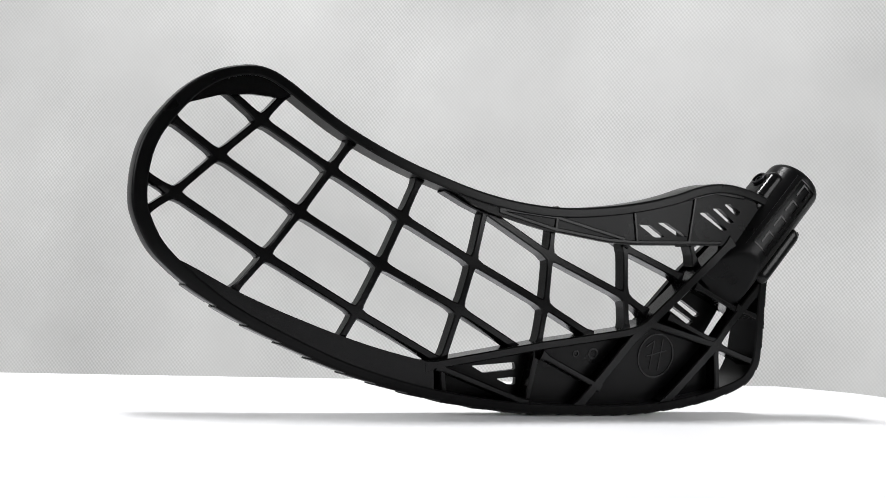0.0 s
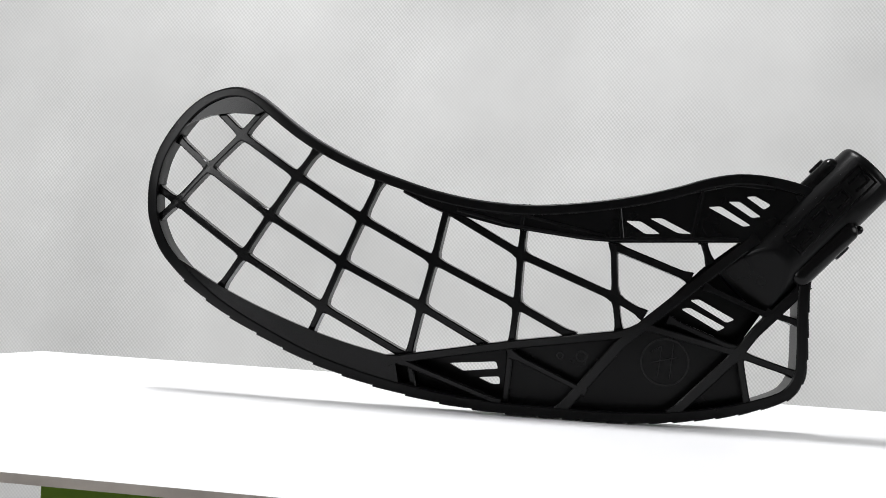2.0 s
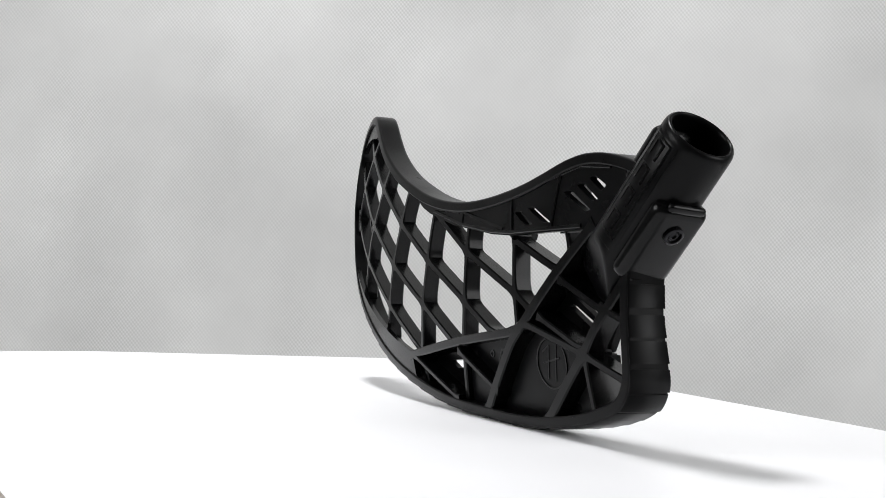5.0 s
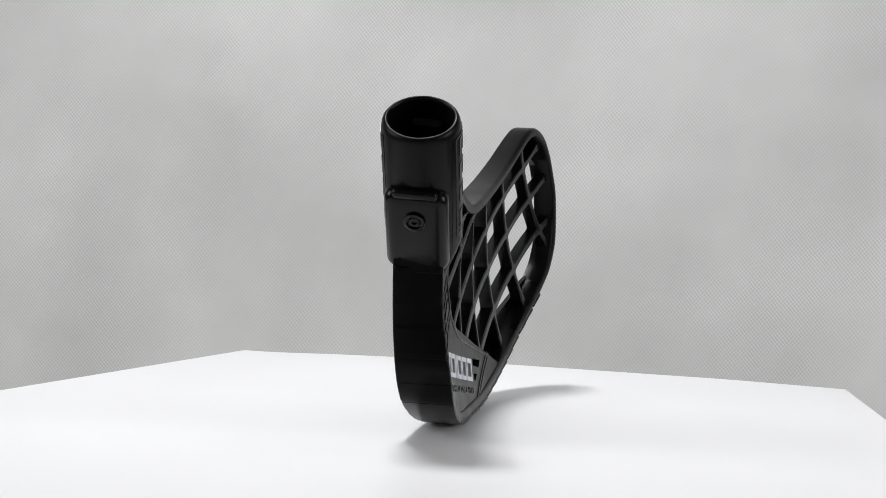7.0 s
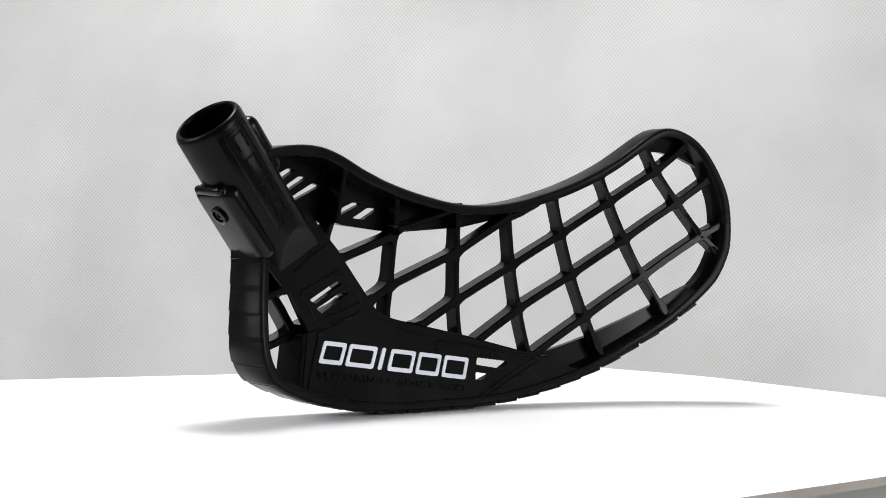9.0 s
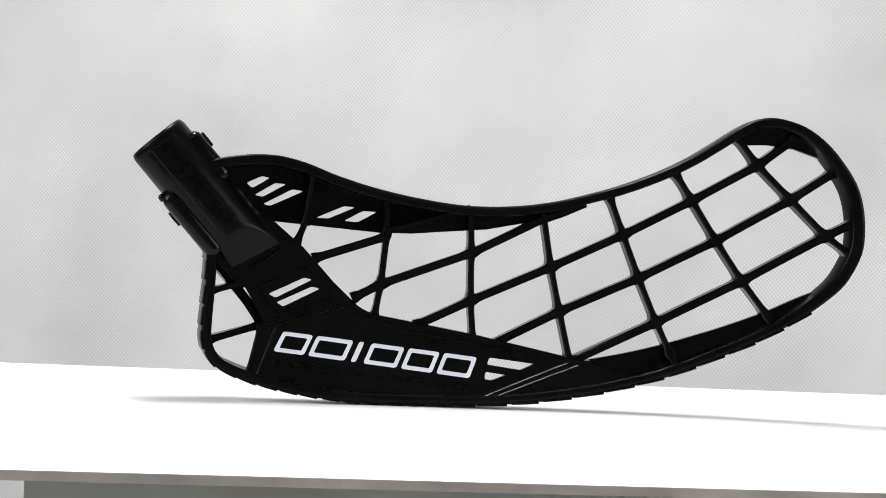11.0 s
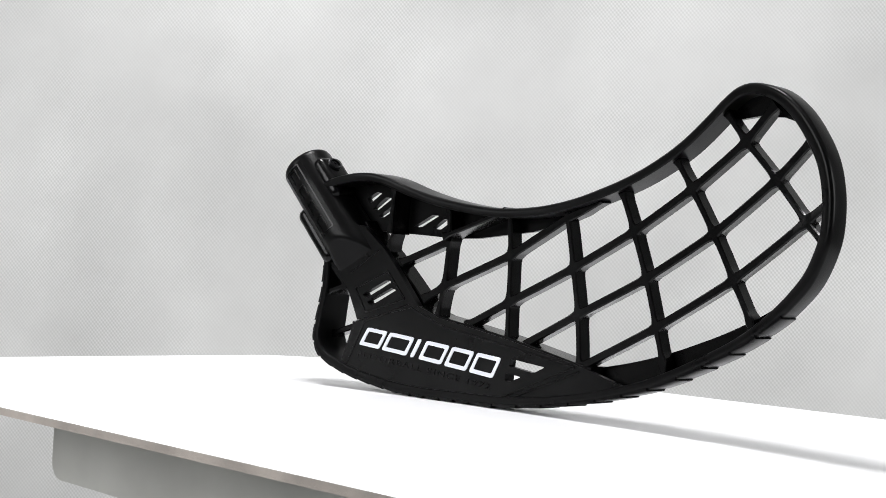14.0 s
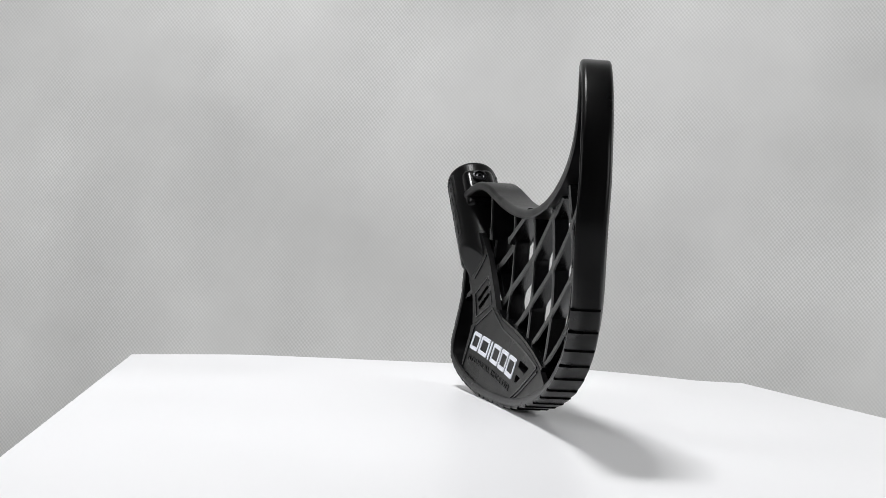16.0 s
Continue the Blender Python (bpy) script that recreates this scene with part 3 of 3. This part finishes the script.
def socket_label(sign):
    """A framed field with four raised shapes on the flat of the socket."""
    x, z = AXIS, DEPTH * sign
    y = z.cross(x)
    bm = bmesh.new()
    rings = []
    for a, lift in ((3.6, -0.6), (4.6, 0.1), (24, 0.15), (44, 0.15), (47.5, 0.1), (48.5, -0.8)):
        ring = []
        for r, b in [(12.45 + lift, -6.6 + 1.2 * q) for q in range(12)] + [(11.2, 6.6 - 1.2 * q) for q in range(12)]:
            ring.append(TIP + (x * a + y * b + z * math.sqrt(r * r - b * b)) / 1000)
        rings.append(ring)
    loft(bm, rings)
    part("label_field", bm, PLASTIC_MATT, tube)

    def bent(bm, a, b, l, w, proud):
        """A low bar bent round the socket: l along it, w across."""
        rings = []
        for q in range(5):
            c = b + (q / 4 - 0.5) * w
            ring = []
            for along, r in ((a - l / 2, 12.2), (a - l / 2, 12.58 + proud), (a + l / 2, 12.58 + proud), (a + l / 2, 12.2)):
                ring.append(TIP + (x * along + y * c + z * math.sqrt(r * r - c * c)) / 1000)
            rings.append(ring)
        loft(bm, rings)

    for a, b, l, w in ((24.5, 4.6, 39, 0.7), (24.5, -4.6, 39, 0.7), (5.2, 0, 0.7, 9.2), (43.8, 0, 0.7, 9.2)):
        bm = bmesh.new()
        bent(bm, a, b, l, w, 0.14)
        part("label_frame", bm, PLASTIC, tube)
    for i in range(4):
        bm = bmesh.new()
        for dx, dy, l, w in ((0, 2.1, 6.6, 0.8), (0, -2.1, 6.6, 0.8), (-2.9, 0, 0.8, 3.4)):
            bent(bm, 9.5 + 9.6 * i + dx, dy, l, w, 0.2)
        part("label_shape", bm, PLASTIC, tube, "raised black shape")


socket_label(1)
socket_label(-1)

# small lags and leads of the turntable, in degrees, every half second
LAGS = {0: -0.10, 0.5: 0.30, 1: -0.35, 1.5: -0.08, 2: -0.25, 2.5: 0.42, 3: -0.20, 3.5: 0.32, 4: -0.14, 6.5: 0.52, 7: -0.29, 7.5: 0.18, 8: -0.43, 8.5: 0.45, 9: 0.05,
        11.5: 0.36, 12: 0.09, 12.5: 0.05, 13: 0.10, 13.5: 0.02, 14: -0.12, 14.5: -0.19, 15: -0.09, 15.5: 0.25, 16: 0.0}
TURN_ROWS = [(t / 2, pose(0, 0, 0, 0, 0, TURN_START + TURN_RATE * t / 2 + LAGS.get(t / 2, 0))) for t in range(33)]


def motions():
    for thing in (board, carton, plinth):
        walk(thing, TURN_ROWS)
    walk(blade, TURN_ROWS)


motions()
